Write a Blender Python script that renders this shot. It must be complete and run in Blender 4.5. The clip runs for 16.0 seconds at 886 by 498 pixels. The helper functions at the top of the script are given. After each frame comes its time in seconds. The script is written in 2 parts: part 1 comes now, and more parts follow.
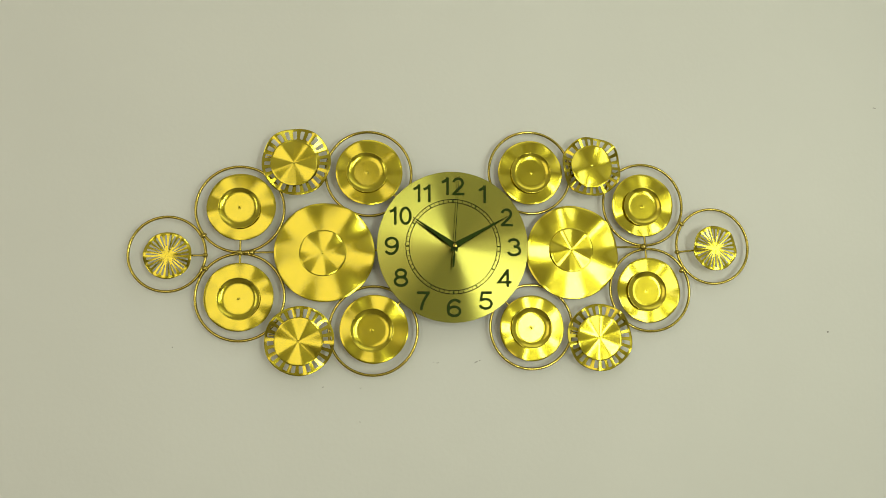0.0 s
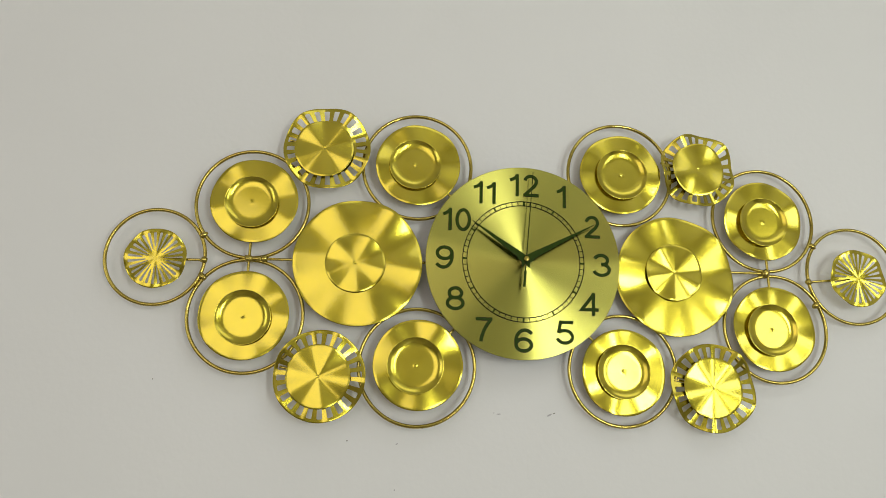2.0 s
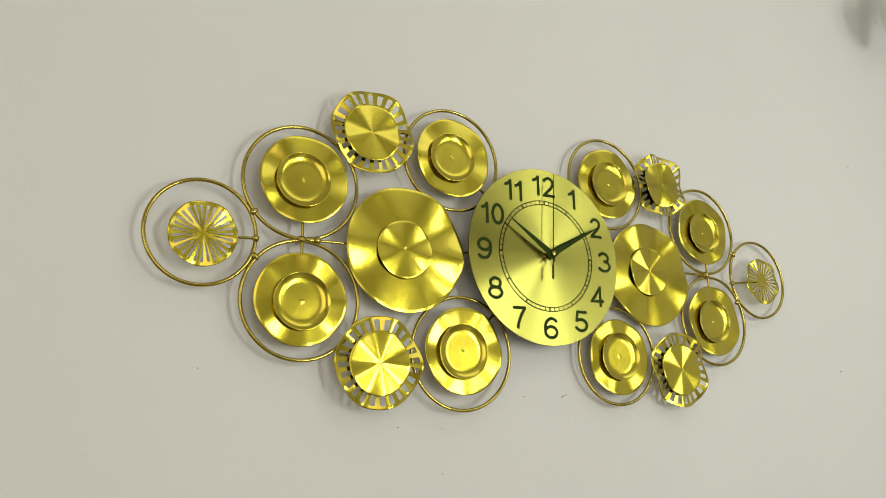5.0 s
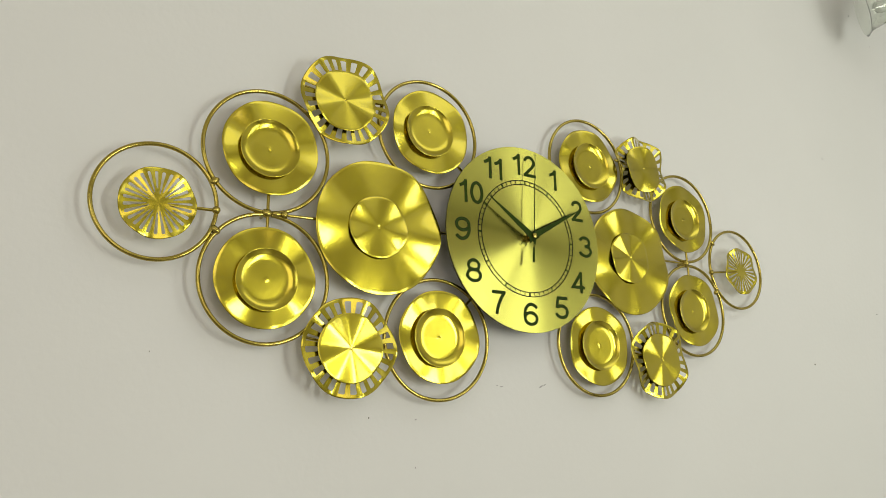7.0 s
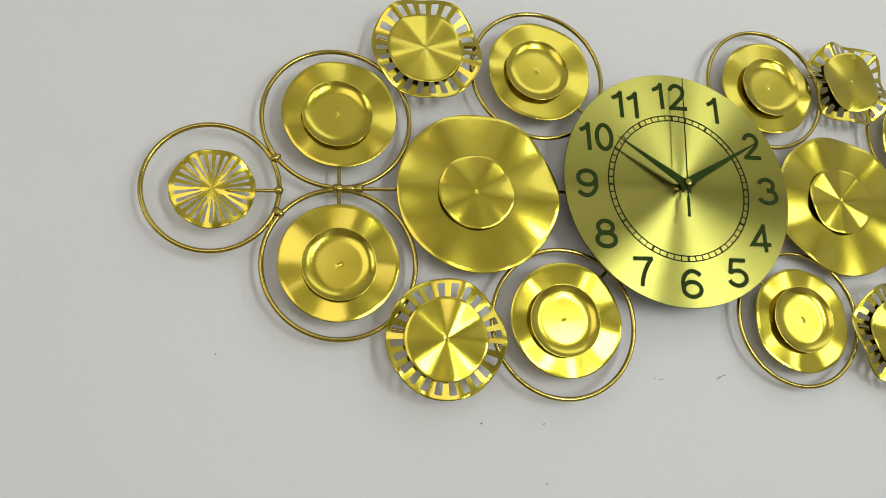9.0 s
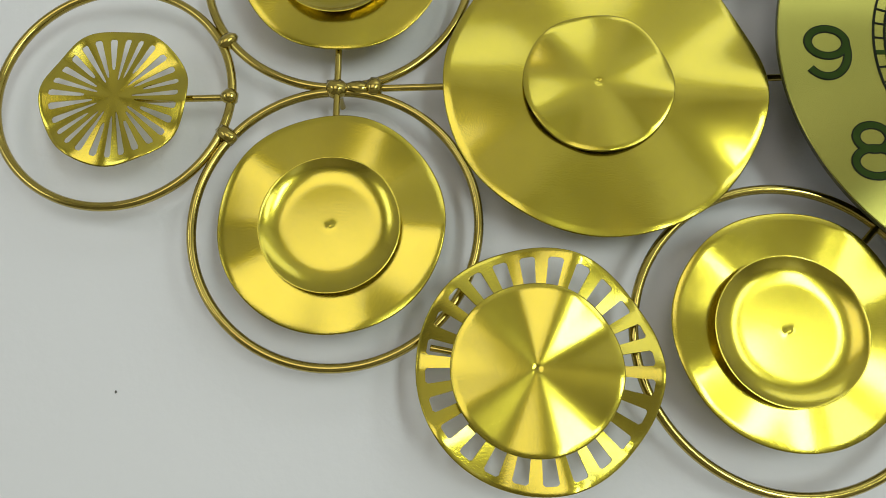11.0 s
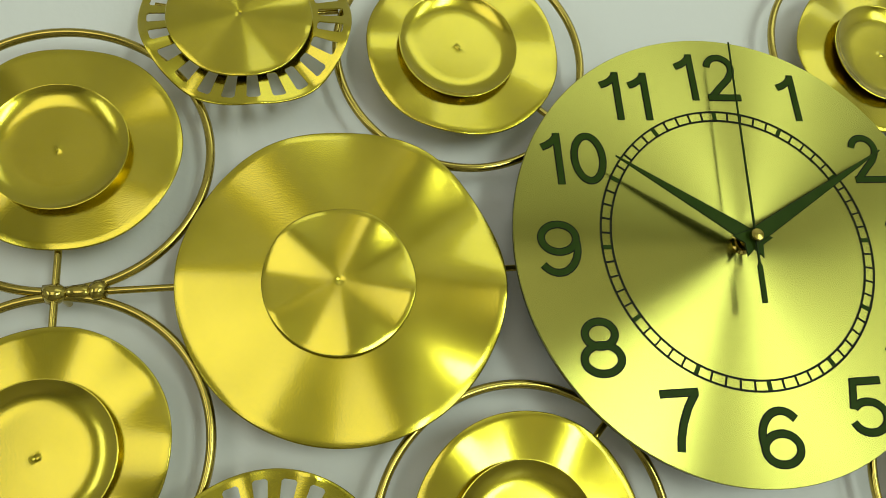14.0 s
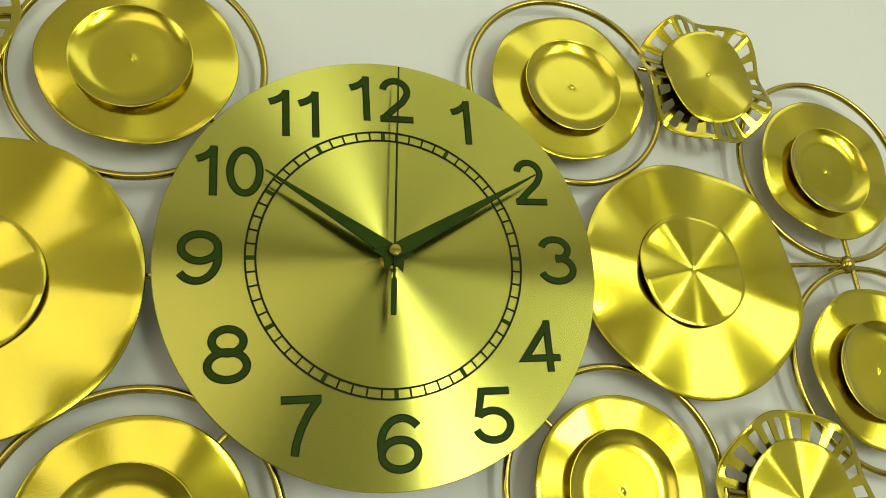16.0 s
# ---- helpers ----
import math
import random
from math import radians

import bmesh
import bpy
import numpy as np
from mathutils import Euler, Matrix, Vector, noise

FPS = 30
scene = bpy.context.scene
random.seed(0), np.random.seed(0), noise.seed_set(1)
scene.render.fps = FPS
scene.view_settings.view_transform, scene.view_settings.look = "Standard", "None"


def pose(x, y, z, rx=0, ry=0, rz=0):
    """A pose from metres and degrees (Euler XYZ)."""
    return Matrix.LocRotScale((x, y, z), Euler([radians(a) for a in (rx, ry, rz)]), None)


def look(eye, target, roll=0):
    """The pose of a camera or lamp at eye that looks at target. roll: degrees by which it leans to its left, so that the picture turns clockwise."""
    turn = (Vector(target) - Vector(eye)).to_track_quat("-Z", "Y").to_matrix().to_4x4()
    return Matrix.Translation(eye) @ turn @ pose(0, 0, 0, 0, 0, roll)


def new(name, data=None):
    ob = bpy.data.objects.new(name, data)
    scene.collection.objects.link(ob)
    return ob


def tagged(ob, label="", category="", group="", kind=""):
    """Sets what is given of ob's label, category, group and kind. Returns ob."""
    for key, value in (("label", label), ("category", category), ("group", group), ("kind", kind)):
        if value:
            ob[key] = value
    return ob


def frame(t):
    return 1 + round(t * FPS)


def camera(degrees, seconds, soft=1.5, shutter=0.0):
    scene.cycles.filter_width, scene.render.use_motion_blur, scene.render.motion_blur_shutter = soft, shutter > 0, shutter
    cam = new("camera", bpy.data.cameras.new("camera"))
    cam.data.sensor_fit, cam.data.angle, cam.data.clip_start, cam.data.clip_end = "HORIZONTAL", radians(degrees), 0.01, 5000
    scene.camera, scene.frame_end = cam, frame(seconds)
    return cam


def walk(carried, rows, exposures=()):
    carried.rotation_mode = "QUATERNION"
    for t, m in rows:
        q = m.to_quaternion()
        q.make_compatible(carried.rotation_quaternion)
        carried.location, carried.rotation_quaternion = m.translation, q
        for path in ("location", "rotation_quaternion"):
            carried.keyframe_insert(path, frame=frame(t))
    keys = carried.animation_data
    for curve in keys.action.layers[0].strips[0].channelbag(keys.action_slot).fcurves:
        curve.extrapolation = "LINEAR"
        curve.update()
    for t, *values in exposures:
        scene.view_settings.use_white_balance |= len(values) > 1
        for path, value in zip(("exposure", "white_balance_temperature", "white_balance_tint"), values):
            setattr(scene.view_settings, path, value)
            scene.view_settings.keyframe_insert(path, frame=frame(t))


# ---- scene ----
cam = camera(63.2, 16.0, 0.5)
PATH = [
    (0, (-0.183, -1.477, 1.321), (0.039, 0.497, 1.556), -0.4),
    (0.5, (-0.166, -1.424, 1.283), (0.04, 0.544, 1.573), -0.0),
    (1, (-0.136, -1.312, 1.262), (0.073, 0.642, 1.634), 0.2),
    (1.5, (-0.131, -1.2, 1.252), (0.005, 0.743, 1.705), 1.4),
    (2, (-0.225, -1.127, 1.254), (-0.051, 0.812, 1.712), 1.7),
    (2.5, (-0.346, -1.069, 1.246), (-0.012, 0.84, 1.739), -0.4),
    (3, (-0.459, -1.058, 1.232), (0.078, 0.801, 1.74), -1.0),
    (3.5, (-0.489, -1.077, 1.233), (0.118, 0.76, 1.741), 0.9),
    (4, (-0.549, -1.083, 1.228), (0.066, 0.764, 1.686), 2.1),
    (4.2, (-0.59, -1.076, 1.213), (0.072, 0.749, 1.693), 1.3),
    (6.3, (-0.814, -0.918, 1.225), (0.344, 0.65, 1.675), -0.5),
    (6.5, (-0.794, -0.922, 1.221), (0.352, 0.653, 1.675), -0.8),
    (7, (-0.713, -0.927, 1.209), (0.318, 0.722, 1.679), -1.0),
    (7.5, (-0.592, -0.915, 1.239), (0.194, 0.874, 1.663), 1.4),
    (8, (-0.489, -0.904, 1.195), (-0.049, 0.976, 1.714), -0.5),
    (8.5, (-0.53, -0.88, 1.223), (-0.079, 1.013, 1.684), -1.0),
    (9, (-0.485, -0.813, 1.208), (-0.05, 1.075, 1.704), -2.0),
    (9.5, (-0.416, -0.637, 1.238), (-0.111, 1.273, 1.748), -0.3),
    (9.7, (-0.378, -0.589, 1.261), (-0.225, 1.351, 1.722), 0.2),
    (11.8, (-0.347, -0.42, 1.284), (-0.367, 1.499, 1.849), -0.2),
    (12, (-0.342, -0.421, 1.291), (-0.344, 1.493, 1.874), -0.9),
    (12.5, (-0.337, -0.426, 1.305), (-0.329, 1.472, 1.934), -1.5),
    (13, (-0.326, -0.439, 1.315), (-0.305, 1.449, 1.976), -1.9),
    (13.5, (-0.299, -0.446, 1.331), (-0.188, 1.426, 2.027), -3.5),
    (14, (-0.277, -0.458, 1.371), (0.076, 1.423, 1.952), -4.6),
    (14.5, (-0.237, -0.468, 1.368), (0.21, 1.386, 1.97), -4.6),
    (15, (-0.191, -0.479, 1.365), (0.315, 1.359, 1.969), -4.5),
    (15.5, (-0.143, -0.492, 1.361), (0.38, 1.339, 1.971), -4.3),
    (16, (-0.093, -0.512, 1.35), (0.422, 1.323, 1.955), -4.4),
]
EXPOSURES = [(0.0, 0.06, 7000, -3), (1.0, 0.06, 6750, 2), (2.0, 0.08, 6200, 10), (4.0, 0.13, 6300, 10), (6.5, 0.18, 6650, 4), (7.0, 0.18, 6500, 7),
             (9.0, 0.22, 5950, 12), (12.5, 0.18, 5800, -2), (14.0, 0.18, 6200, -8), (16.0, 0.26, 6900, -8)]
walk(cam, [(t, look(eye, target, roll)) for t, eye, target, roll in PATH], EXPOSURES)

# ---- light ----
world = bpy.data.worlds.new("room_world")
scene.world = world
world.use_nodes = True
world.node_tree.nodes["Background"].inputs[0].default_value = (0.9, 0.95, 1.0, 1)
world.node_tree.nodes["Background"].inputs[1].default_value = 0.02


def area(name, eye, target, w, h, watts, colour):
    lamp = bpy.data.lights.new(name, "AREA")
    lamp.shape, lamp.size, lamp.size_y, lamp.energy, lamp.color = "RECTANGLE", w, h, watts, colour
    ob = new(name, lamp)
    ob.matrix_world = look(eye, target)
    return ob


# unseen area lamps before the closed back wall, matched to bright reflections: tall white, broad warm to the west,
# dimmer further east
area("back_white_light", (1.12, -3.45, 1.12), (0.0, 0.0, 1.45), 0.50, 1.40, 27, (0.98, 1.0, 0.91))
area("back_warm_light", (-0.98, -3.45, 1.65), (-0.2, 0.0, 1.5), 1.60, 1.80, 14, (1.0, 0.87, 0.78))
area("back_east_light", (2.40, -3.45, 1.60), (0.1, 0.0, 1.5), 0.85, 1.60, 18, (0.98, 1.0, 0.91))
# added grazing fill to lift the wall's west side; wall_west has no window
area("west_fill_light", (-2.5, -1.9, 1.6), (-0.3, 0.0, 1.5), 0.80, 1.20, 7, (1.0, 0.97, 0.92))
# added overhead fill that brightens the dial; no ceiling panel is seen
area("ceiling_fill_light", (0.7, -1.5, 2.76), (0.7, -1.5, 0.0), 1.9, 0.8, 5, (1.0, 1.0, 0.95))


# ---- materials ----
def material(name):
    m = bpy.data.materials.new(name)
    m.use_nodes = True
    t = m.node_tree
    return m, t.nodes, t.links, t.nodes["Principled BSDF"]


def noise_node(n, l, coords, scale, detail=4.0):
    x = n.new("ShaderNodeTexNoise")
    x.inputs["Scale"].default_value, x.inputs["Detail"].default_value = scale, detail
    l.new(coords, x.inputs["Vector"])
    return x.outputs["Fac"]


def ramp(n, l, fac, c0, c1, p0=0.3, p1=0.7):
    r = n.new("ShaderNodeValToRGB")
    r.color_ramp.elements[0].position, r.color_ramp.elements[1].position = p0, p1
    r.color_ramp.elements[0].color, r.color_ramp.elements[1].color = (*c0, 1), (*c1, 1)
    l.new(fac, r.inputs[0])
    return r.outputs[0]


def span(n, l, fac, lo, hi):
    r = n.new("ShaderNodeMapRange")
    r.inputs["To Min"].default_value, r.inputs["To Max"].default_value = lo, hi
    l.new(fac, r.inputs["Value"])
    return r.outputs[0]


def bump(n, l, fac, strength, distance, b, before=None):
    x = n.new("ShaderNodeBump")
    x.inputs["Strength"].default_value, x.inputs["Distance"].default_value = strength, distance
    l.new(fac, x.inputs["Height"])
    if before:
        l.new(before, x.inputs["Normal"])
    l.new(x.outputs[0], b.inputs["Normal"])
    return x.outputs[0]


def gold(name, c0, c1, rough0, rough1, grain=0.25):
    """Lacquered gold sheet: satin, with fine orange peel and faint tarnish."""
    m, n, l, b = material(name)
    co = n.new("ShaderNodeTexCoord").outputs["Object"]
    big = noise_node(n, l, co, 30, 3)
    fine = noise_node(n, l, co, 900, 2)
    l.new(ramp(n, l, big, c0, c1), b.inputs["Base Color"])
    l.new(span(n, l, big, rough0, rough1), b.inputs["Roughness"])
    b.inputs["Metallic"].default_value = 1.0
    b.inputs["Coat Weight"].default_value, b.inputs["Coat Roughness"].default_value = 1.0, 0.10
    b.inputs["Coat IOR"].default_value = 1.42
    pits = noise_node(n, l, co, 160, 2)
    first = bump(n, l, fine, grain, 0.00012, b)
    bump(n, l, pits, grain * 0.3, 0.00015, b, first)
    return m


def brushed(name, c0, c1, rough, aniso):
    """Sheet brushed in circles about its own axis."""
    m, n, l, b = material(name)
    co = n.new("ShaderNodeTexCoord").outputs["Object"]
    sep = n.new("ShaderNodeVectorMath")
    sep.operation = "LENGTH"
    l.new(co, sep.inputs[0])
    rings = n.new("ShaderNodeTexNoise")
    rings.noise_dimensions = "1D"
    rings.inputs["Scale"].default_value, rings.inputs["Detail"].default_value = 7000, 1
    l.new(sep.outputs["Value"], rings.inputs["W"])
    l.new(ramp(n, l, rings.outputs["Fac"], c0, c1), b.inputs["Base Color"])
    l.new(span(n, l, noise_node(n, l, co, 12, 3), rough - 0.01, rough + 0.01), b.inputs["Roughness"])
    b.inputs["Metallic"].default_value = 1.0
    b.inputs["Anisotropic"].default_value = aniso
    b.inputs["Anisotropic Rotation"].default_value = 0.25
    tan = n.new("ShaderNodeTangent")
    tan.direction_type, tan.axis = "RADIAL", "Z"
    l.new(tan.outputs[0], b.inputs["Tangent"])
    return m


def paint(name, c0, c1, rough, scale, bumpy=0.1, depth=0.001, shine=0.5):
    m, n, l, b = material(name)
    co = n.new("ShaderNodeTexCoord").outputs["Object"]
    f = noise_node(n, l, co, scale, 6)
    l.new(ramp(n, l, f, c0, c1), b.inputs["Base Color"])
    b.inputs["Roughness"].default_value = rough
    b.inputs["Specular IOR Level"].default_value = shine
    bump(n, l, noise_node(n, l, co, scale * 60, 3), bumpy, depth, b)
    return m


GOLD = gold("gold_lacquer", (0.530, 0.438, 0.025), (0.585, 0.483, 0.036), 0.16, 0.22, 0.4)
GOLD_ROD = gold("gold_rod", (0.42, 0.325, 0.045), (0.48, 0.375, 0.060), 0.12, 0.17, 0.05)
DIAL = brushed("brushed_dial", (0.455, 0.432, 0.090), (0.475, 0.452, 0.098), 0.25, 1.0)
EDGE = paint("dial_edge", (0.05, 0.055, 0.02), (0.08, 0.08, 0.03), 0.4, 40)
INK = paint("green_black_ink", (0.024, 0.048, 0.004), (0.032, 0.058, 0.006), 0.40, 60, 0.02, 0.0005, 0.06)
BLACK = paint("black_ink", (0.006, 0.008, 0.003), (0.011, 0.013, 0.005), 0.45, 60, 0.02, 0.0005, 0.1)
WALL = paint("wall_paint", (0.76, 0.755, 0.735), (0.80, 0.795, 0.775), 0.75, 1.6, 0.15, 0.002)
FLOOR = paint("floor_paint", (0.22, 0.20, 0.17), (0.28, 0.26, 0.22), 0.35, 2.0)
# tones of the unseen walls steer what the metal reflects: south and west kept darker
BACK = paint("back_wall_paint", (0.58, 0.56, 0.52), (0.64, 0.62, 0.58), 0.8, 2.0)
# paler than those, to bounce more light in from the east
PALE = paint("east_bounce_paint", (0.72, 0.705, 0.67), (0.78, 0.765, 0.73), 0.8, 2.0)
CEIL = paint("ceiling_paint", (0.66, 0.65, 0.62), (0.72, 0.71, 0.68), 0.8, 2.0)
SMUDGE = paint("grey_scuff", (0.40, 0.38, 0.38), (0.52, 0.50, 0.50), 0.8, 300)
CHIP = paint("dark_chip", (0.10, 0.09, 0.08), (0.16, 0.15, 0.13), 0.8, 300)
PLASTIC = paint("white_plastic", (0.70, 0.72, 0.74), (0.78, 0.80, 0.82), 0.4, 30)


# ---- building helpers ----
def mesh_of(name, bm, mats, smooth=40):
    me = bpy.data.meshes.new(name)
    bm.normal_update()
    for e in bm.edges:
        if len(e.link_faces) == 2 and e.calc_face_angle(0) > radians(smooth):
            e.smooth = False
    for f in bm.faces:
        f.smooth = True
    bm.to_mesh(me)
    bm.free()
    for m in (mats if isinstance(mats, (list, tuple)) else [mats]):
        me.materials.append(m)
    return me


def part(name, bm, mat, parent, label="", at=None, smooth=40):
    ob = new(name, mesh_of(name, bm, mat, smooth))
    ob.parent = parent
    if at is not None:
        ob.matrix_basis = at
    return tagged(ob, label)


def polar(radii, count, height, skip=None, thick=0.0010):
    """A round sheet of real thickness with a rolled rim: height(r, a) is its front face; count: how many angles, or the angles themselves;
    skip(i, j) leaves a hole in ring i, sector j, or with 0 to 3 keeps the cell but for that corner."""
    bm = bmesh.new()
    angles = count if isinstance(count, list) else [2 * math.pi * j / count for j in range(count)]
    hub = bm.verts.new((0, 0, height(0, 0)))
    rows, edge = [], radii[-1]
    radii = list(radii[:-1]) + [edge - 0.0008, edge - 0.0004, edge]
    for r in radii:
        roll = 0.0006 * max(0.0, (r - edge + 0.0008) / 0.0008) ** 2
        rows.append([bm.verts.new((r * math.cos(a), r * math.sin(a), height(r, a) - roll)) for a in angles])
    for j in range(len(angles)):
        k = (j + 1) % len(angles)
        bm.faces.new((hub, rows[0][j], rows[0][k]))
        for i in range(len(radii) - 1):
            cut = skip(i, j) if skip else False
            if cut is True:
                continue
            cell = [rows[i][j], rows[i + 1][j], rows[i + 1][k], rows[i][k]]
            if cut is not False:
                cell.pop(cut)
            bm.faces.new(cell)
    loose = [v for v in bm.verts if not v.link_faces]
    for v in loose:
        bm.verts.remove(v)
    bm.normal_update()
    bmesh.ops.solidify(bm, geom=bm.faces[:], thickness=thick)
    bmesh.ops.recalc_face_normals(bm, faces=bm.faces[:])
    return bm


def slots(count, cuts):
    """Angles of a disc with evenly spaced slots, from the fractions of one pitch at which the sheet is divided."""
    return [2 * math.pi * (j + c) / count for j in range(count) for c in cuts]


def hole(first, last, left, right):
    """A skip() for slots from ring first to last, columns left to right, with cut corners."""
    def skip(i, c):
        if not (first <= i <= last and left <= c <= right):
            return False
        if i == first and c == left:
            return 2
        if i == first and c == right:
            return 1
        if i == last and c == left:
            return 3
        if i == last and c == right:
            return 0
        return True
    return skip


def pleat(size, radius, n, phase, sharp=0.1, skew=0.0, grow=1.0):
    """Waves that grow from the centre to the rim, as in a pressed sheet."""
    def height(r, a):
        w = math.cos(n * a + phase) + sharp * math.cos(3 * (n * a + phase)) + skew * math.cos((n - 2) * a + 1.3 * phase) + skew * math.cos((n - 1) * a + 2.1 * phase)
        return size * (r / radius) ** grow * w
    return height


def pressed(size, radius, n, phase, grow=1.35):
    """Uneven radial folds that meet in the middle, with a small welding dimple there."""
    folds = pleat(size, radius, n, phase, 0.03, 0.28, grow)
    return lambda r, a: folds(r, a) - 0.0006 * math.exp(-(r / 0.0016) ** 2)


def tube(points, radius, sides=10, closed=False):
    """A round rod along a line of points."""
    bm = bmesh.new()
    pts = [Vector(p) for p in points]
    rings = []
    count = len(pts)
    for i, p in enumerate(pts):
        a = pts[(i - 1) % count] if closed or i else p
        b = pts[(i + 1) % count] if closed or i < count - 1 else p
        d = (b - a).normalized()
        up = Vector((0, 0, 1)) if abs(d.z) < 0.9 else Vector((0, 1, 0))
        s = d.cross(up).normalized()
        u = s.cross(d)
        rings.append([bm.verts.new(p + radius * (math.cos(2 * math.pi * j / sides) * s + math.sin(2 * math.pi * j / sides) * u))
                      for j in range(sides)])
    for i in range(count if closed else count - 1):
        q = (i + 1) % count
        for j in range(sides):
            k = (j + 1) % sides
            bm.faces.new((rings[i][j], rings[i][k], rings[q][k], rings[q][j]))
    if not closed:
        bm.faces.new(rings[0])
        bm.faces.new(rings[-1])
    bmesh.ops.recalc_face_normals(bm, faces=bm.faces[:])
    return bm


def lathe(profile, sides=48):
    """A turned solid about z from (radius, height) pairs."""
    bm = bmesh.new()
    rows = [[bm.verts.new((r * math.cos(2 * math.pi * j / sides), r * math.sin(2 * math.pi * j / sides), h)) for j in range(sides)]
            for r, h in profile]
    for a, b in zip(rows, rows[1:]):
        for j in range(sides):
            k = (j + 1) % sides
            bm.faces.new((a[j], a[k], b[k], b[j]))
    bm.faces.new(rows[0])
    bm.faces.new(rows[-1])
    bmesh.ops.recalc_face_normals(bm, faces=bm.faces[:])
    return bm


def slab(outline, z0, z1, edge=0.0):
    """A flat plate from an outline in x, y; edge: chamfer of its front."""
    bm = bmesh.new()
    low = [bm.verts.new((x, y, z0)) for x, y in outline]
    high = [bm.verts.new((x, y, z1)) for x, y in outline]
    bm.faces.new(low)
    top = bm.faces.new(high)
    n = len(outline)
    for i in range(n):
        bm.faces.new((low[i], low[(i + 1) % n], high[(i + 1) % n], high[i]))
    bmesh.ops.recalc_face_normals(bm, faces=bm.faces[:])
    if edge:
        got = bmesh.ops.inset_region(bm, faces=[top], thickness=edge, depth=edge * 0.4)
        for f in got["faces"]:
            f.material_index = 1
    return bm


def block(x0, x1, y0, y1, z0, z1):
    bm = bmesh.new()
    bmesh.ops.create_cube(bm, size=1)
    for v in bm.verts:
        v.co = Vector(((x0 + x1) / 2 + v.co.x * (x1 - x0), (y0 + y1) / 2 + v.co.y * (y1 - y0), (z0 + z1) / 2 + v.co.z * (z1 - z0)))
    return bm


# ---- the room ----
def structure(name, bm, mat, label, category):
    return tagged(new(name, mesh_of(name, bm, mat)), label, category, kind="structure")


wall = structure("wall_north", block(-2.6, 3.2, 0.0, 0.12, 0, 2.8), WALL, "plain off-white painted wall behind the gold clock", "wall")
# unseen sides, added to close the room and feed the metal's reflections
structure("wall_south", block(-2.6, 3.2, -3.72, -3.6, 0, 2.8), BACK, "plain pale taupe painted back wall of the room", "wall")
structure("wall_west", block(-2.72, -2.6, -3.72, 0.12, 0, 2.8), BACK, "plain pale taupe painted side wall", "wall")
structure("wall_east", block(3.2, 3.32, -3.72, 0.12, 0, 2.8), PALE, "plain pale painted side wall", "wall")
structure("floor", block(-2.72, 3.32, -3.72, 0.12, -0.1, 0), FLOOR, "brown smooth floor of the room", "floor")
structure("ceiling", block(-2.72, 3.32, -3.72, 0.12, 2.8, 2.9), CEIL, "plain off-white painted ceiling", "ceiling")

# ---- the clock ----
CX, CZ = 0.0, 1.497
clock = tagged(new("wall_clock"), "gold metal wall clock with wavy plates and rings on white wall", "wall clock")
clock.matrix_world = pose(CX, 0, CZ, 90, 0, 0)


def here(x, z, depth, turn=0):
    """A place on the clock from world x and z, and metres out from the wall."""
    return pose(x - CX, z - CZ, depth, 0, 0, turn)


ROD = 0.0029
OUT_WEST, OUT_EAST = 0.0245, 0.0175    # how far the rings of each wing stand out from the wall


def out(x):
    return OUT_WEST if x < 0 else OUT_EAST


RINGS = [(-0.5634, 1.4805, 0.0735), (-0.4258, 1.5712, 0.0862), (-0.4221, 1.3961, 0.0858), (-0.1604, 1.3289, 0.0882),
         (-0.1714, 1.6480, 0.0872), (0.1660, 1.6575, 0.0872), (0.4105, 1.5920, 0.0868), (0.4195, 1.4107, 0.0865),
         (0.5618, 1.5040, 0.0800), (0.1630, 1.3349, 0.0858)]
for x, z, r in RINGS:
    loop = [(r * math.cos(a), r * math.sin(a), 0.0004 * math.sin(3 * a + 40 * x)) for a in (2 * math.pi * i / 96 for i in range(96))]
    part("ring", tube(loop, ROD, 10, True), GOLD_ROD, clock, "gold painted steel rod bent into a ring", here(x, z, out(x)))


def rod(name, x0, z0, x1, z1, d0=0.0, d1=0.0, radius=0.0022):
    part(name, tube([(x0 - CX, z0 - CZ, out(x0) + d0), (x1 - CX, z1 - CZ, out(x1) + d1)], radius, 10), GOLD_ROD, clock)


rod("crossbar", -0.424, 1.4838, -0.10, 1.4920, 0.0, 0.001)
rod("crossbar", 0.408, 1.5015, 0.10, 1.4980, 0.0, 0.001)
rod("stem", -0.4235, 1.5712, -0.4235, 1.3961, 0.0025, 0.0025)
rod("stem", 0.4085, 1.5890, 0.4150, 1.4107, 0.0025, 0.0025)
rod("stem", -0.4905, 1.4785, -0.5615, 1.4773, 0.0, -0.001)
rod("stem", 0.4828, 1.4910, 0.5620, 1.4990, 0.0, 0.005)
for x, z in ((-0.1593, 1.3320), (-0.1705, 1.6500), (0.1655, 1.6565), (0.1625, 1.3320)):
    rod("stem", x, z, x * 0.30, CZ + (z - CZ) * 0.30, 0.0015, 0.001)
for x, z in ((-0.305, 1.310), (-0.3165, 1.668), (0.298, 1.6715), (0.3045, 1.3127)):
    for q in (-1, 1):
        rod("stem", x, z, x + q * 0.060, z + 0.012, 0.005, 0.0, 0.0020)
# the dial's movement box and its hanging foot carry the whole on the wall
part("movement_box", block(-0.028, 0.028, -0.028, 0.028, 0.0, 0.0405), BLACK, clock, "black plastic clock movement behind the dial")
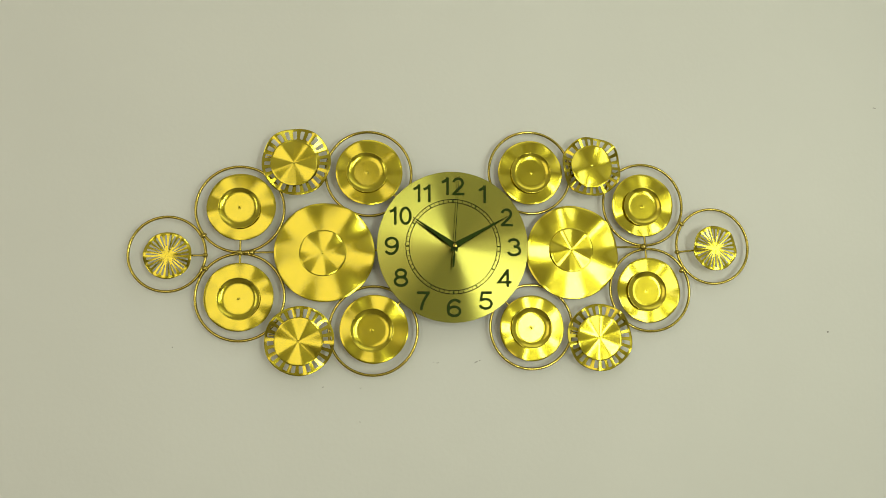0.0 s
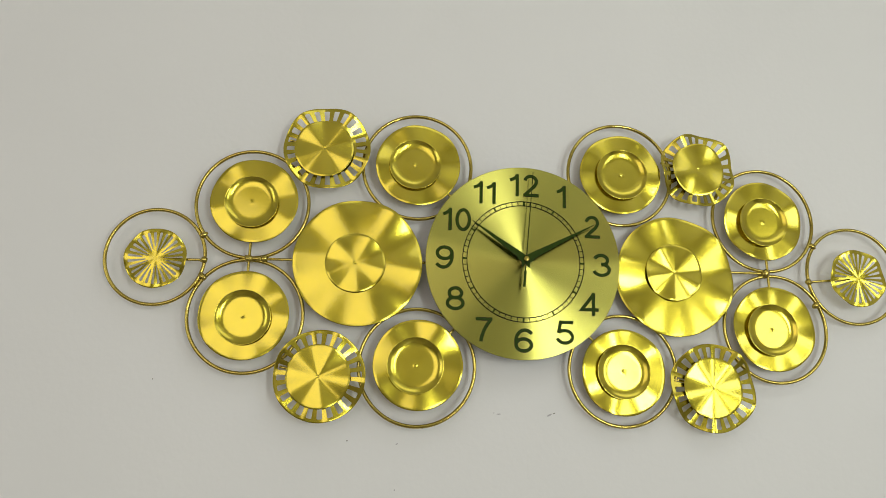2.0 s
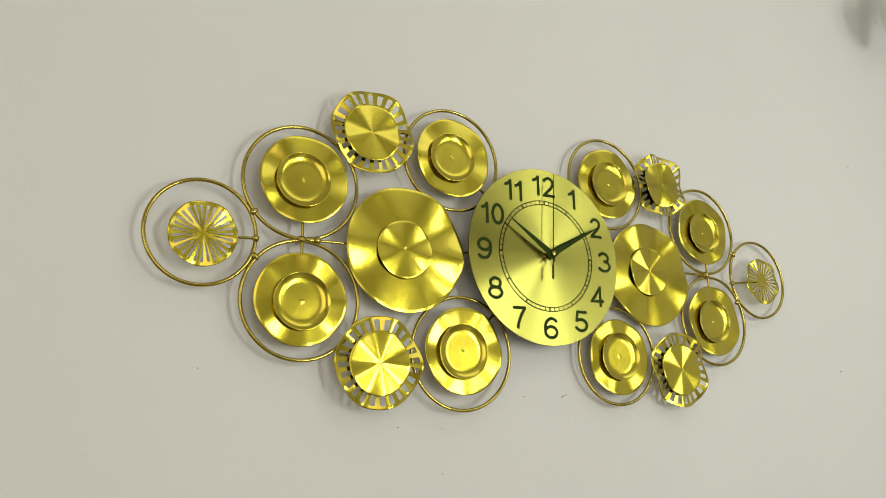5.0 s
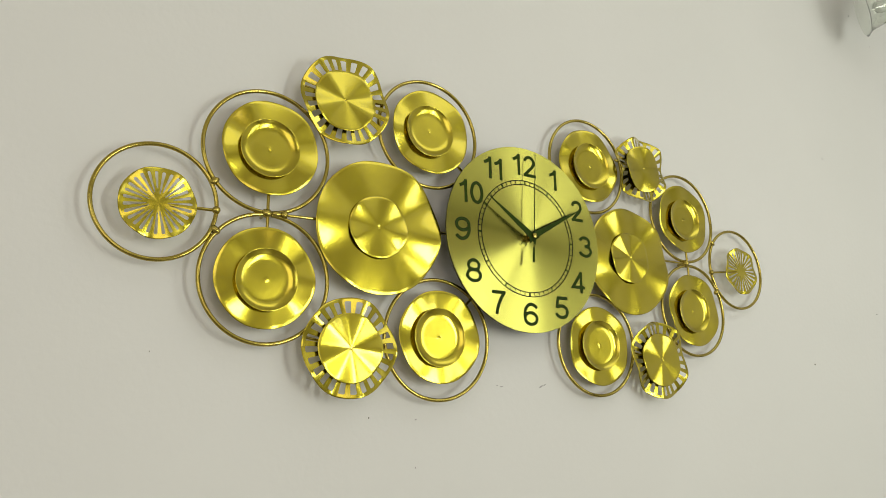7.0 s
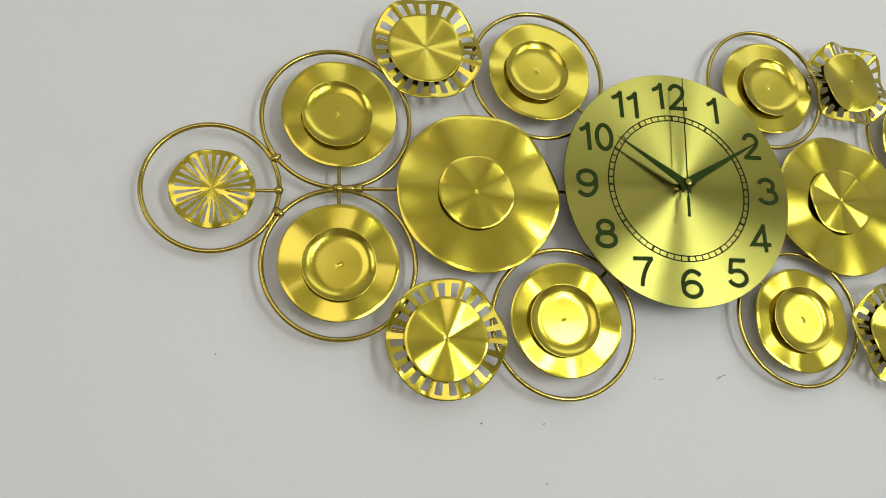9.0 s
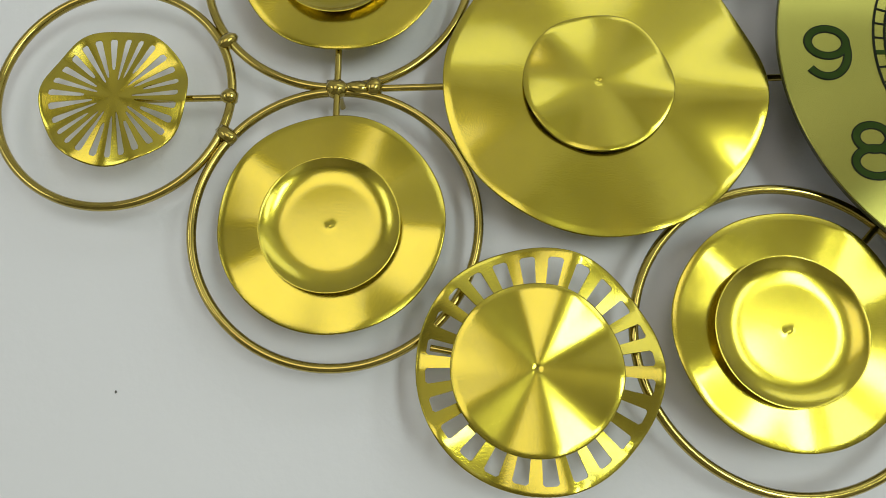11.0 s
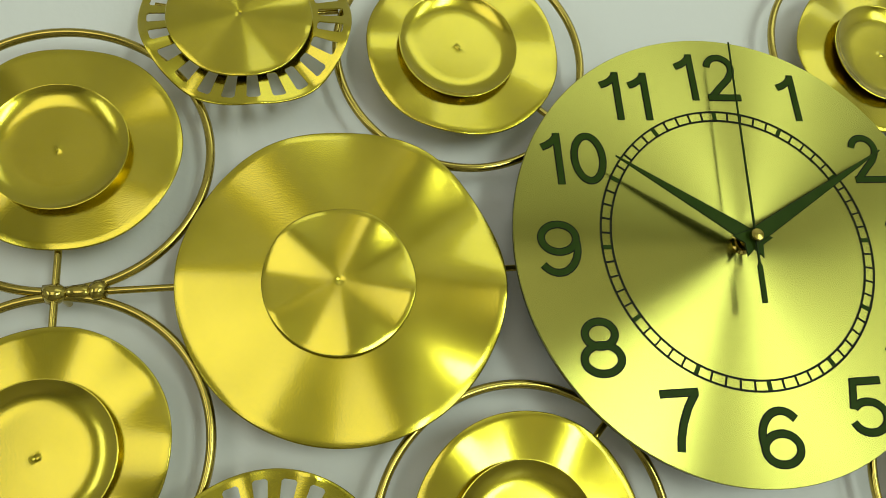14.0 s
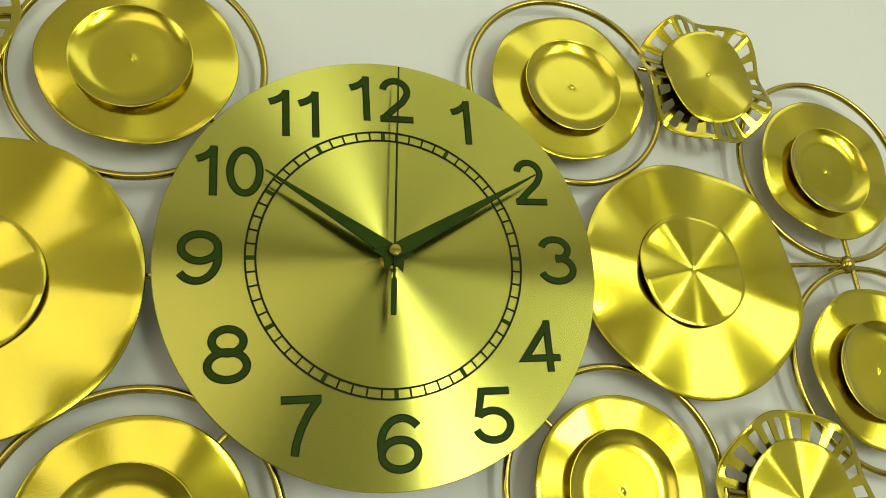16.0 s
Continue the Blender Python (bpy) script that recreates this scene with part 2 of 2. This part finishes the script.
for x, z in ((-0.424, 1.4838), (0.408, 1.5015)):
    part("wall_foot", lathe([(0.0022, 0.0), (0.0022, out(x) - 0.001)], 10), GOLD_ROD, clock, at=here(x, z, 0.0))


def bead(x, z, size, long=1.0, turn=0.0):
    bm = bmesh.new()
    bmesh.ops.create_icosphere(bm, subdivisions=2, radius=size)
    for v in bm.verts:
        k = 1 + 0.25 * noise.noise(Vector((v.co.x, v.co.y, v.co.z)) * 260 + Vector((90 * x, 70 * z, 0)))
        v.co = Vector((v.co.x * long * k, v.co.y * k, v.co.z * 0.85 * k))
    part("weld_bead", bm, GOLD_ROD, clock, "lumpy gold painted weld", here(x, z, out(x) + 0.0015, turn), 80)


for x, z, s, g, a in ((-0.4240, 1.4838, 0.0060, 1.0, 0), (-0.4005, 1.4845, 0.0056, 0.9, 0), (-0.4120, 1.4840, 0.0040, 1.9, 0),
                      (-0.4950, 1.5170, 0.0043, 1.5, 40), (-0.4905, 1.4525, 0.0046, 1.5, -40), (-0.4905, 1.4785, 0.0050, 1.0, 0),
                      (0.4085, 1.5015, 0.0064, 1.2, 60), (0.4935, 1.5525, 0.0042, 1.5, -40), (0.4915, 1.4525, 0.0045, 1.5, 40),
                      (0.4828, 1.4910, 0.0050, 1.0, 0)):
    bead(x, z, 1.15 * s, g, a)


def bowl(r):
    """A shallow pressed bowl, open to the front, with a small dimple where it is welded on."""
    def height(q, a):
        u = q / r
        side = 0.0054 * max(0.0, (u - 0.58) / 0.42) ** 2.5
        dimple = 0.0005 * math.exp(-(q / 0.0018) ** 2) * (1 + 0.5 * math.cos(2 * a + r * 900))
        return side + dimple + 0.00025 * math.cos(2 * a + r * 5000) * u * u
    return polar([0.0012, 0.0025, 0.0045] + [r * k / 26 for k in range(4, 27)], 72, height, None, 0.0009)


def dish_plate(x, z, r, ri, ix, iz, n, phase, size=0.0018):
    steps = [r * k / 14 for k in range(1, 15)]
    p = part("wavy_plate", polar(steps, 120, pleat(size, r, n, phase, 0.0, 0.30, 1.9)), GOLD, clock,
             "round gold plate with a wavy rim", here(x, z, out(x) + 0.0065))
    part("bowl", bowl(ri), GOLD, p, "shallow gold bowl with a raised thin rim", pose(ix - x, iz - z, 0.0017, 0, 0, 40 * phase))
    return p


dish_plate(-0.4235, 1.3960, 0.0675, 0.0414, -0.4235, 1.3925, 5, 0.4)
dish_plate(-0.4228, 1.5750, 0.0672, 0.0410, -0.4260, 1.5720, 5, 2.0)
dish_plate(-0.1593, 1.3320, 0.0685, 0.0430, -0.1635, 1.3300, 5, 1.1)
dish_plate(-0.1705, 1.6500, 0.0680, 0.0413, -0.1755, 1.6485, 5, 2.9)
dish_plate(0.1655, 1.6565, 0.0682, 0.0428, 0.1665, 1.6550, 5, 0.2)
dish_plate(0.4080, 1.5900, 0.0673, 0.0412, 0.4060, 1.5865, 5, 4.0)
dish_plate(0.4148, 1.4100, 0.0686, 0.0418, 0.4085, 1.4075, 5, 1.7)
dish_plate(0.1625, 1.3320, 0.0672, 0.0424, 0.1610, 1.3325, 5, 3.3)


def cone_plate(x, z, r, ri, ix, iz, n, phase, ni, pi, grow):
    p = part("wavy_plate", polar([r * k / 18 for k in range(1, 19)], 144, pleat(0.0027, r, n, phase, 0.0, 0.50, 2.8)), GOLD, clock,
             "large round gold plate with a wavy rim", here(x, z, out(x) + 0.0065))
    part("wavy_disc", polar([0.0010, 0.0020, 0.0030] + [ri * k / 12 for k in range(1, 13)], 120, pressed(0.0016, ri, ni, pi, grow)), GOLD, p,
         "small gold disc pressed into radiating waves", pose(ix - x, iz - z, 0.0037))
    part("post", lathe([(0.004, -0.001), (0.004, 0.0030)], 16), GOLD_ROD, p, at=pose(ix - x, iz - z, 0))


cone_plate(-0.2580, 1.4853, 0.0997, 0.0463, -0.2620, 1.4838, 6, 0.5, 5, 0.9, 2.3)
cone_plate(0.2522, 1.4890, 0.0983, 0.0466, 0.2495, 1.4940, 6, 1.6, 5, 2.2, 1.45)


def slotted(x, z, r, ri, ix, iz, n, phase, size, turn, fold=0.0015):
    """A wavy disc with a ring of cut slots and a smaller wavy disc before it."""
    radii = [r * k for k in (0.25, 0.5, 0.62, 0.675, 0.695, 0.75, 0.81, 0.87, 0.905, 0.922, 0.96, 1.0)]
    cuts = [0.0, 0.08, 0.16, 0.38, 0.46, 0.54, 0.70, 0.85]
    wide = hole(3, 8, 0, 4)

    def skip(i, j):
        return wide(i, j % len(cuts))

    p = part("slotted_disc", polar(radii, slots(24, cuts), pleat(size, r, n, phase, 0.05, 0.20, 1.7), skip, 0.0009), GOLD, clock,
             "wavy gold disc with a ring of cut slots", here(x, z, out(x) + 0.0110), 50)
    part("wavy_disc", polar([0.0010, 0.0020, 0.0030] + [ri * k / 12 for k in range(1, 13)], 120, pressed(fold, ri, 5 if fold < 0.002 else 3, turn, 1.35 if fold < 0.002 else 2.1)), GOLD, p,
         "smaller wavy gold disc with a dented middle", pose(ix - x, iz - z, 0.0062))
    part("post", lathe([(0.004, -0.001), (0.004, 0.0058)], 16), GOLD_ROD, p, at=pose(ix - x, iz - z, 0))


slotted(-0.3050, 1.3100, 0.0682, 0.0475, -0.3065, 1.3087, 5, 0.3, 0.0050, 0.6)
slotted(-0.3165, 1.6680, 0.0688, 0.0466, -0.3205, 1.6640, 5, 1.2, 0.0055, 1.4)
slotted(0.2980, 1.6715, 0.0642, 0.0452, 0.2960, 1.6700, 5, 2.4, 0.0075, 2.4, 0.0034)
slotted(0.3045, 1.3127, 0.0690, 0.0473, 0.3015, 1.3122, 5, 1.9, 0.0055, 1.9)


def fan(x, z, r, depth, phase):
    radii = [r * k for k in (0.12, 0.20, 0.24, 0.29, 0.36, 0.40, 0.46, 0.60, 0.74, 0.84, 0.875, 0.94, 1.0)]
    cuts = [0.0, 0.10, 0.24, 0.38, 0.48, 0.65, 0.82]
    reach = [hole(first, 9, 0, 3) for first in (2, 5, 3)]

    def skip(i, j):
        return reach[(j // len(cuts)) % 3](i, j % len(cuts))

    part("fan_disc", polar(radii, slots(27, cuts), pleat(0.0022, r, 6, phase, 0.0, 0.25, 2.0), skip, 0.0008), GOLD, clock,
         "wavy gold disc cut into radiating slots", here(x, z, depth), 50)


fan(-0.5615, 1.4773, 0.0460, 0.0295, 0.4)
fan(0.5625, 1.4990, 0.0478, 0.0300, 1.5)

# dial
R = 0.1537
TOP = 0.045
dial = part("dial", lathe([(R - 0.0006, -0.0040), (R, -0.0034), (R, -0.0006), (R - 0.0005, 0.0)], 160), [DIAL, EDGE], clock,
            "round pale gold dial of circularly brushed metal", here(-0.0008, CZ, TOP), 30)
for f in dial.data.polygons:
    f.material_index = 0 if f.normal.z > 0.5 else 1


def arc(cx, cy, rx, ry, a0, a1, steps=22):
    return [(cx + rx * math.cos(radians(a0 + (a1 - a0) * i / steps)), cy + ry * math.sin(radians(a0 + (a1 - a0) * i / steps)))
            for i in range(steps + 1)]


def half_turn(strokes):
    return [[(0.74 - x, 1.0 - y) for x, y in st] for st in strokes]


# centre lines of plain upright digits, in a box one unit high
SIX = [arc(0.37, 0.315, 0.250, 0.250, 0, 360, 32), arc(0.41, 0.48, 0.295, 0.455, 42, 195, 24)]
DIGITS = {
    "0": [arc(0.36, 0.5, 0.275, 0.437, 0, 360, 40)],
    "1": [[(0.33, 0.0), (0.33, 1.0)], [(0.33, 0.93), (0.24, 0.83), (0.13, 0.76), (0.02, 0.72)]],
    "2": [arc(0.36, 0.70, 0.245, 0.238, 172, -28, 22) + [(0.50, 0.46), (0.30, 0.27), (0.12, 0.08)], [(0.04, 0.063), (0.70, 0.063)]],
    "3": [arc(0.34, 0.725, 0.225, 0.212, 165, -88, 22), arc(0.35, 0.305, 0.270, 0.243, 92, -165, 24)],
    "4": [[(0.74, 0.27), (0.05, 0.27), (0.53, 0.92)], [(0.53, 1.0), (0.53, 0.0)]],
    "5": [[(0.66, 0.937), (0.21, 0.937), (0.13, 0.475)], arc(0.36, 0.325, 0.275, 0.262, 140, -165, 26)],
    "6": SIX,
    "7": [[(0.04, 0.937), (0.69, 0.937)], [(0.64, 0.93), (0.48, 0.70), (0.36, 0.45), (0.28, 0.20), (0.25, 0.0)]],
    "8": [arc(0.36, 0.725, 0.220, 0.212, 0, 360, 32), arc(0.36, 0.300, 0.272, 0.238, 0, 360, 32)],
    "9": half_turn(SIX),
}


def ribbon(bm, line, width, z0, z1, index):
    """A flat bar of even width along a line, raised from z0 to z1."""
    pts = [Vector((x, y)) for x, y in line]
    closed = (pts[0] - pts[-1]).length < 1e-5
    if closed:
        pts.pop()
    n = len(pts)
    rows = []
    for i, p in enumerate(pts):
        a = (p - pts[i - 1]).normalized() if closed or i else (pts[1] - p).normalized()
        b = (pts[(i + 1) % n] - p).normalized() if closed or i < n - 1 else a
        side = Vector((-(a + b).y, (a + b).x)).normalized()
        w = 0.5 * width / max(0.45, side.dot(Vector((-a.y, a.x))))
        rows.append([bm.verts.new((q.x, q.y, z)) for q, z in ((p + side * w, z0), (p + side * w, z1), (p - side * w, z1), (p - side * w, z0))])
    for i in range(n if closed else n - 1):
        r, t = rows[i], rows[(i + 1) % n]
        for j in range(3):
            bm.faces.new((r[j], r[j + 1], t[j + 1], t[j])).material_index = index
    if not closed:
        for r in (rows[0], rows[-1]):
            bm.faces.new(r).material_index = index


def numeral(text, x, z, wide, high=0.0365):
    bm = bmesh.new()
    shift, lines = 0.0, []
    for ch in text:
        lines += [[(px + shift, py) for px, py in st] for st in DIGITS[ch]]
        shift += 0.55 if ch == "1" else 0.80
    xs = [p[0] for st in lines for p in st]
    lo, hi = min(xs) - 0.06, max(xs) + 0.06
    k = wide / (hi - lo)
    for i, st in enumerate(lines):
        line = [((px - (lo + hi) / 2) * k, (py - 0.5) * high) for px, py in st]
        ribbon(bm, line, 0.0052, 0.0, 0.00020 + 0.00003 * i, 1)
        ribbon(bm, line, 0.0037, 0.0, 0.00034 + 0.00003 * i, 0)
    bmesh.ops.recalc_face_normals(bm, faces=bm.faces[:])
    for f in bm.faces:
        if abs(f.normal.z) > 0.9 and f.normal.z < 0:
            f.normal_flip()
    part("numeral", bm, [INK, BLACK], dial, "dark green numeral with a black outline", pose(x, z, 0.0001), 20)


for text, x, z, wide in (("12", 0.0005, 0.1235, 0.051), ("1", 0.0595, 0.108, 0.0165), ("2", 0.1105, 0.0605, 0.029), ("3", 0.1245, -0.001, 0.030),
                         ("4", 0.105, -0.064, 0.031), ("5", 0.065, -0.1095, 0.030), ("6", 0.0005, -0.124, 0.030), ("7", -0.061, -0.1095, 0.030),
                         ("8", -0.106, -0.0635, 0.029), ("9", -0.1245, 0.0, 0.029), ("10", -0.1075, 0.0615, 0.0455), ("11", -0.0645, 0.108, 0.037)):
    numeral(text, x, z, wide)


def annulus(r0, r1, z0, z1, count=144):
    bm = bmesh.new()
    rows = [[bm.verts.new((r * math.sin(2 * math.pi * j / count), r * math.cos(2 * math.pi * j / count), z)) for j in range(count)]
            for r, z in ((r0, z0), (r0, z1), (r1, z1), (r1, z0))]
    for i in range(4):
        for j in range(count):
            k = (j + 1) % count
            bm.faces.new((rows[i][j], rows[i][k], rows[(i + 1) % 4][k], rows[(i + 1) % 4][j]))
    bmesh.ops.recalc_face_normals(bm, faces=bm.faces[:])
    return bm


part("track_line", annulus(0.0888, 0.0901, 0.0001, 0.0004), BLACK, dial)
part("track_line", annulus(0.0955, 0.0968, 0.0001, 0.0004), BLACK, dial)
short = mesh_of("minute_mark", block(-0.00058, 0.00058, 0.0899, 0.0957, 0.0001, 0.00035), BLACK)
long = mesh_of("hour_mark", block(-0.00140, 0.00140, 0.0899, 0.0957, 0.0001, 0.00035), INK)
for i in range(60):
    ob = new("hour_mark" if i % 5 == 0 else "minute_mark", long if i % 5 == 0 else short)
    ob.parent = dial
    ob.matrix_basis = pose(0, 0, 0, 0, 0, -6 * i)


def hand(name, outline, z0, turn, label):
    part(name, slab(outline, z0, z0 + 0.0006, 0.00045), [INK, BLACK], clock, label, pose(0, 0, 0, 0, 0, -turn), 20)


DAGGER = lambda length: [(-0.0005, length), (-0.0052, 0.012), (-0.0052, 0.001), (-0.0082, -0.0125), (0.0, -0.0085), (0.0082, -0.0125),
                         (0.0052, 0.001), (0.0052, 0.012), (0.0005, length)]
hand("hour_hand", DAGGER(0.1020), 0.0570, -55.5, "dark green tapering hour hand pointing to ten")
hand("minute_hand", DAGGER(0.1245), 0.0590, 61.0, "dark green tapering minute hand pointing to two")
hand("second_hand", [(-0.00055, 0.142), (-0.0008, -0.018), (-0.0019, -0.020), (-0.0019, -0.044), (0.0019, -0.044), (0.0019, -0.020),
                     (0.0008, -0.018), (0.00055, 0.142)], 0.0612, 4.2, "thin dark second hand pointing to twelve")
part("hub_nut", lathe([(0.0078, 0.0450), (0.0078, 0.0462), (0.0060, 0.0470), (0.0060, 0.0490), (0.0034, 0.0492), (0.0034, 0.0570)], 6 * 5),
     GOLD_ROD, clock, "brass nut and shaft under the hands", smooth=30)
part("hub_cap", lathe([(0.0042, 0.0612), (0.0042, 0.0640), (0.0036, 0.0648), (0.0008, 0.0651)], 32), GOLD_ROD, clock, "round brass cap over the hands", smooth=30)


# ---- marks on the wall ----
def mark(x, z, w, h, mat, turn=0.0):
    """A small dab on the paint with an uneven edge."""
    n = 14
    line = [(w * math.cos(2 * math.pi * i / n) * random.uniform(0.6, 1.1), h * math.sin(2 * math.pi * i / n) * random.uniform(0.6, 1.1)) for i in range(n)]
    ob = new("wall_mark", mesh_of("wall_mark", slab(line, 0.0, 0.0004), mat))
    ob.parent = wall
    ob.matrix_basis = pose(x, 0.0, z, 90, 0, 0) @ pose(0, 0, 0, 0, 0, turn)


for x, z, w, h, mat, turn in ((0.050, 1.2640, 0.0050, 0.0014, SMUDGE, 25), (0.057, 1.2665, 0.0024, 0.0007, CHIP, 20), (-0.030, 1.2630, 0.0042, 0.0008, SMUDGE, 5),
                              (-0.038, 1.2645, 0.0015, 0.0007, SMUDGE, 0), (-0.260, 1.2175, 0.0012, 0.0014, CHIP, 0), (-0.185, 1.2145, 0.0020, 0.0010, SMUDGE, 30),
                              (-0.186, 1.1480, 0.0011, 0.0015, SMUDGE, 0), (0.977, 1.8270, 0.0050, 0.0013, SMUDGE, -12), (0.826, 1.3200, 0.0022, 0.0019, CHIP, 0),
                              (1.115, 1.4490, 0.0022, 0.0017, CHIP, 0), (1.217, 2.2960, 0.0022, 0.0022, CHIP, 0), (-0.553, 1.2990, 0.0008, 0.0010, CHIP, 0),
                              (1.304, 2.2250, 0.0018, 0.0012, SMUDGE, 0)):
    mark(x, z, w, h, mat, turn)

# ---- the glass lamp hanging near the wall ----
glass, gn, gl, gb = material("clear_glass")
gb.inputs["Base Color"].default_value = (0.90, 0.92, 0.88, 1)
gb.inputs["Roughness"].default_value = 0.04
gb.inputs["IOR"].default_value = 1.45
gb.inputs["Transmission Weight"].default_value = 0.93
STRAP = paint("brown_strap", (0.38, 0.35, 0.26), (0.46, 0.43, 0.33), 0.5, 60)
lamp = tagged(new("hanging_lamp"), "small hanging lamp with flared clear glass and white ribbed socket", "lamp")
LAMP = Matrix.Translation((1.170, -0.148, 2.250)) @ Vector((0.56, -0.80, 0.175)).to_track_quat("Z", "Y").to_matrix().to_4x4() @ Matrix.Scale(0.79, 4)
lamp.matrix_world = LAMP


def shell(profile, thick, sides=48):
    inner = [(max(r - thick, 0.001), h) for r, h in reversed(profile)]
    bm = bmesh.new()
    loop = profile + inner
    rows = [[bm.verts.new((r * math.cos(2 * math.pi * j / sides), r * math.sin(2 * math.pi * j / sides), h)) for j in range(sides)] for r, h in loop]
    for i in range(len(rows)):
        a, b = rows[i], rows[(i + 1) % len(rows)]
        for j in range(sides):
            bm.faces.new((a[j], a[(j + 1) % sides], b[(j + 1) % sides], b[j]))
    bmesh.ops.recalc_face_normals(bm, faces=bm.faces[:])
    return bm


part("glass_cup", shell([(0.022, 0.0), (0.034, -0.010), (0.052, -0.030), (0.062, -0.058), (0.068, -0.086), (0.078, -0.103), (0.083, -0.106)], 0.003),
     glass, lamp, "flared clear glass cup with a thick lip")
part("bulb", lathe([(0.010, 0.0), (0.014, -0.02), (0.022, -0.038), (0.024, -0.052), (0.018, -0.068), (0.006, -0.075)], 32), glass, lamp, "clear glass bulb")
ribs = [(0.020, 0.0)]
for i in range(9):
    h = 0.012 + i * 0.018
    ribs += [(0.034 + 0.0050 * i, h), (0.034 + 0.0050 * i, h + 0.011), (0.0315 + 0.0050 * i, h + 0.012), (0.0315 + 0.0050 * i, h + 0.017)]
part("socket", lathe(ribs + [(0.070, 0.185), (0.010, 0.190)], 40), PLASTIC, lamp, "white ribbed plastic lamp socket", smooth=30)
part("neck_ring", lathe([(0.0205, -0.004), (0.0225, -0.002), (0.0225, 0.003), (0.0205, 0.005)], 40), BLACK, lamp, "dark rubber ring")
part("strap", block(1.150, 1.185, -0.125, -0.070, 2.310, 2.800), STRAP, lamp, "beige metal strap down from the ceiling", LAMP.inverted())
part("bracket", tube([(1.168, -0.105, 2.330), (1.172, -0.130, 2.290), (1.170, -0.148, 2.250)], 0.009, 14), STRAP, lamp, at=LAMP.inverted())
part("cord", tube([(1.165, -0.112, 2.206), (1.174, -0.120, 2.172), (1.178, -0.126, 2.155), (1.174, -0.146, 2.134)], 0.0018, 8), STRAP, lamp, at=LAMP.inverted())
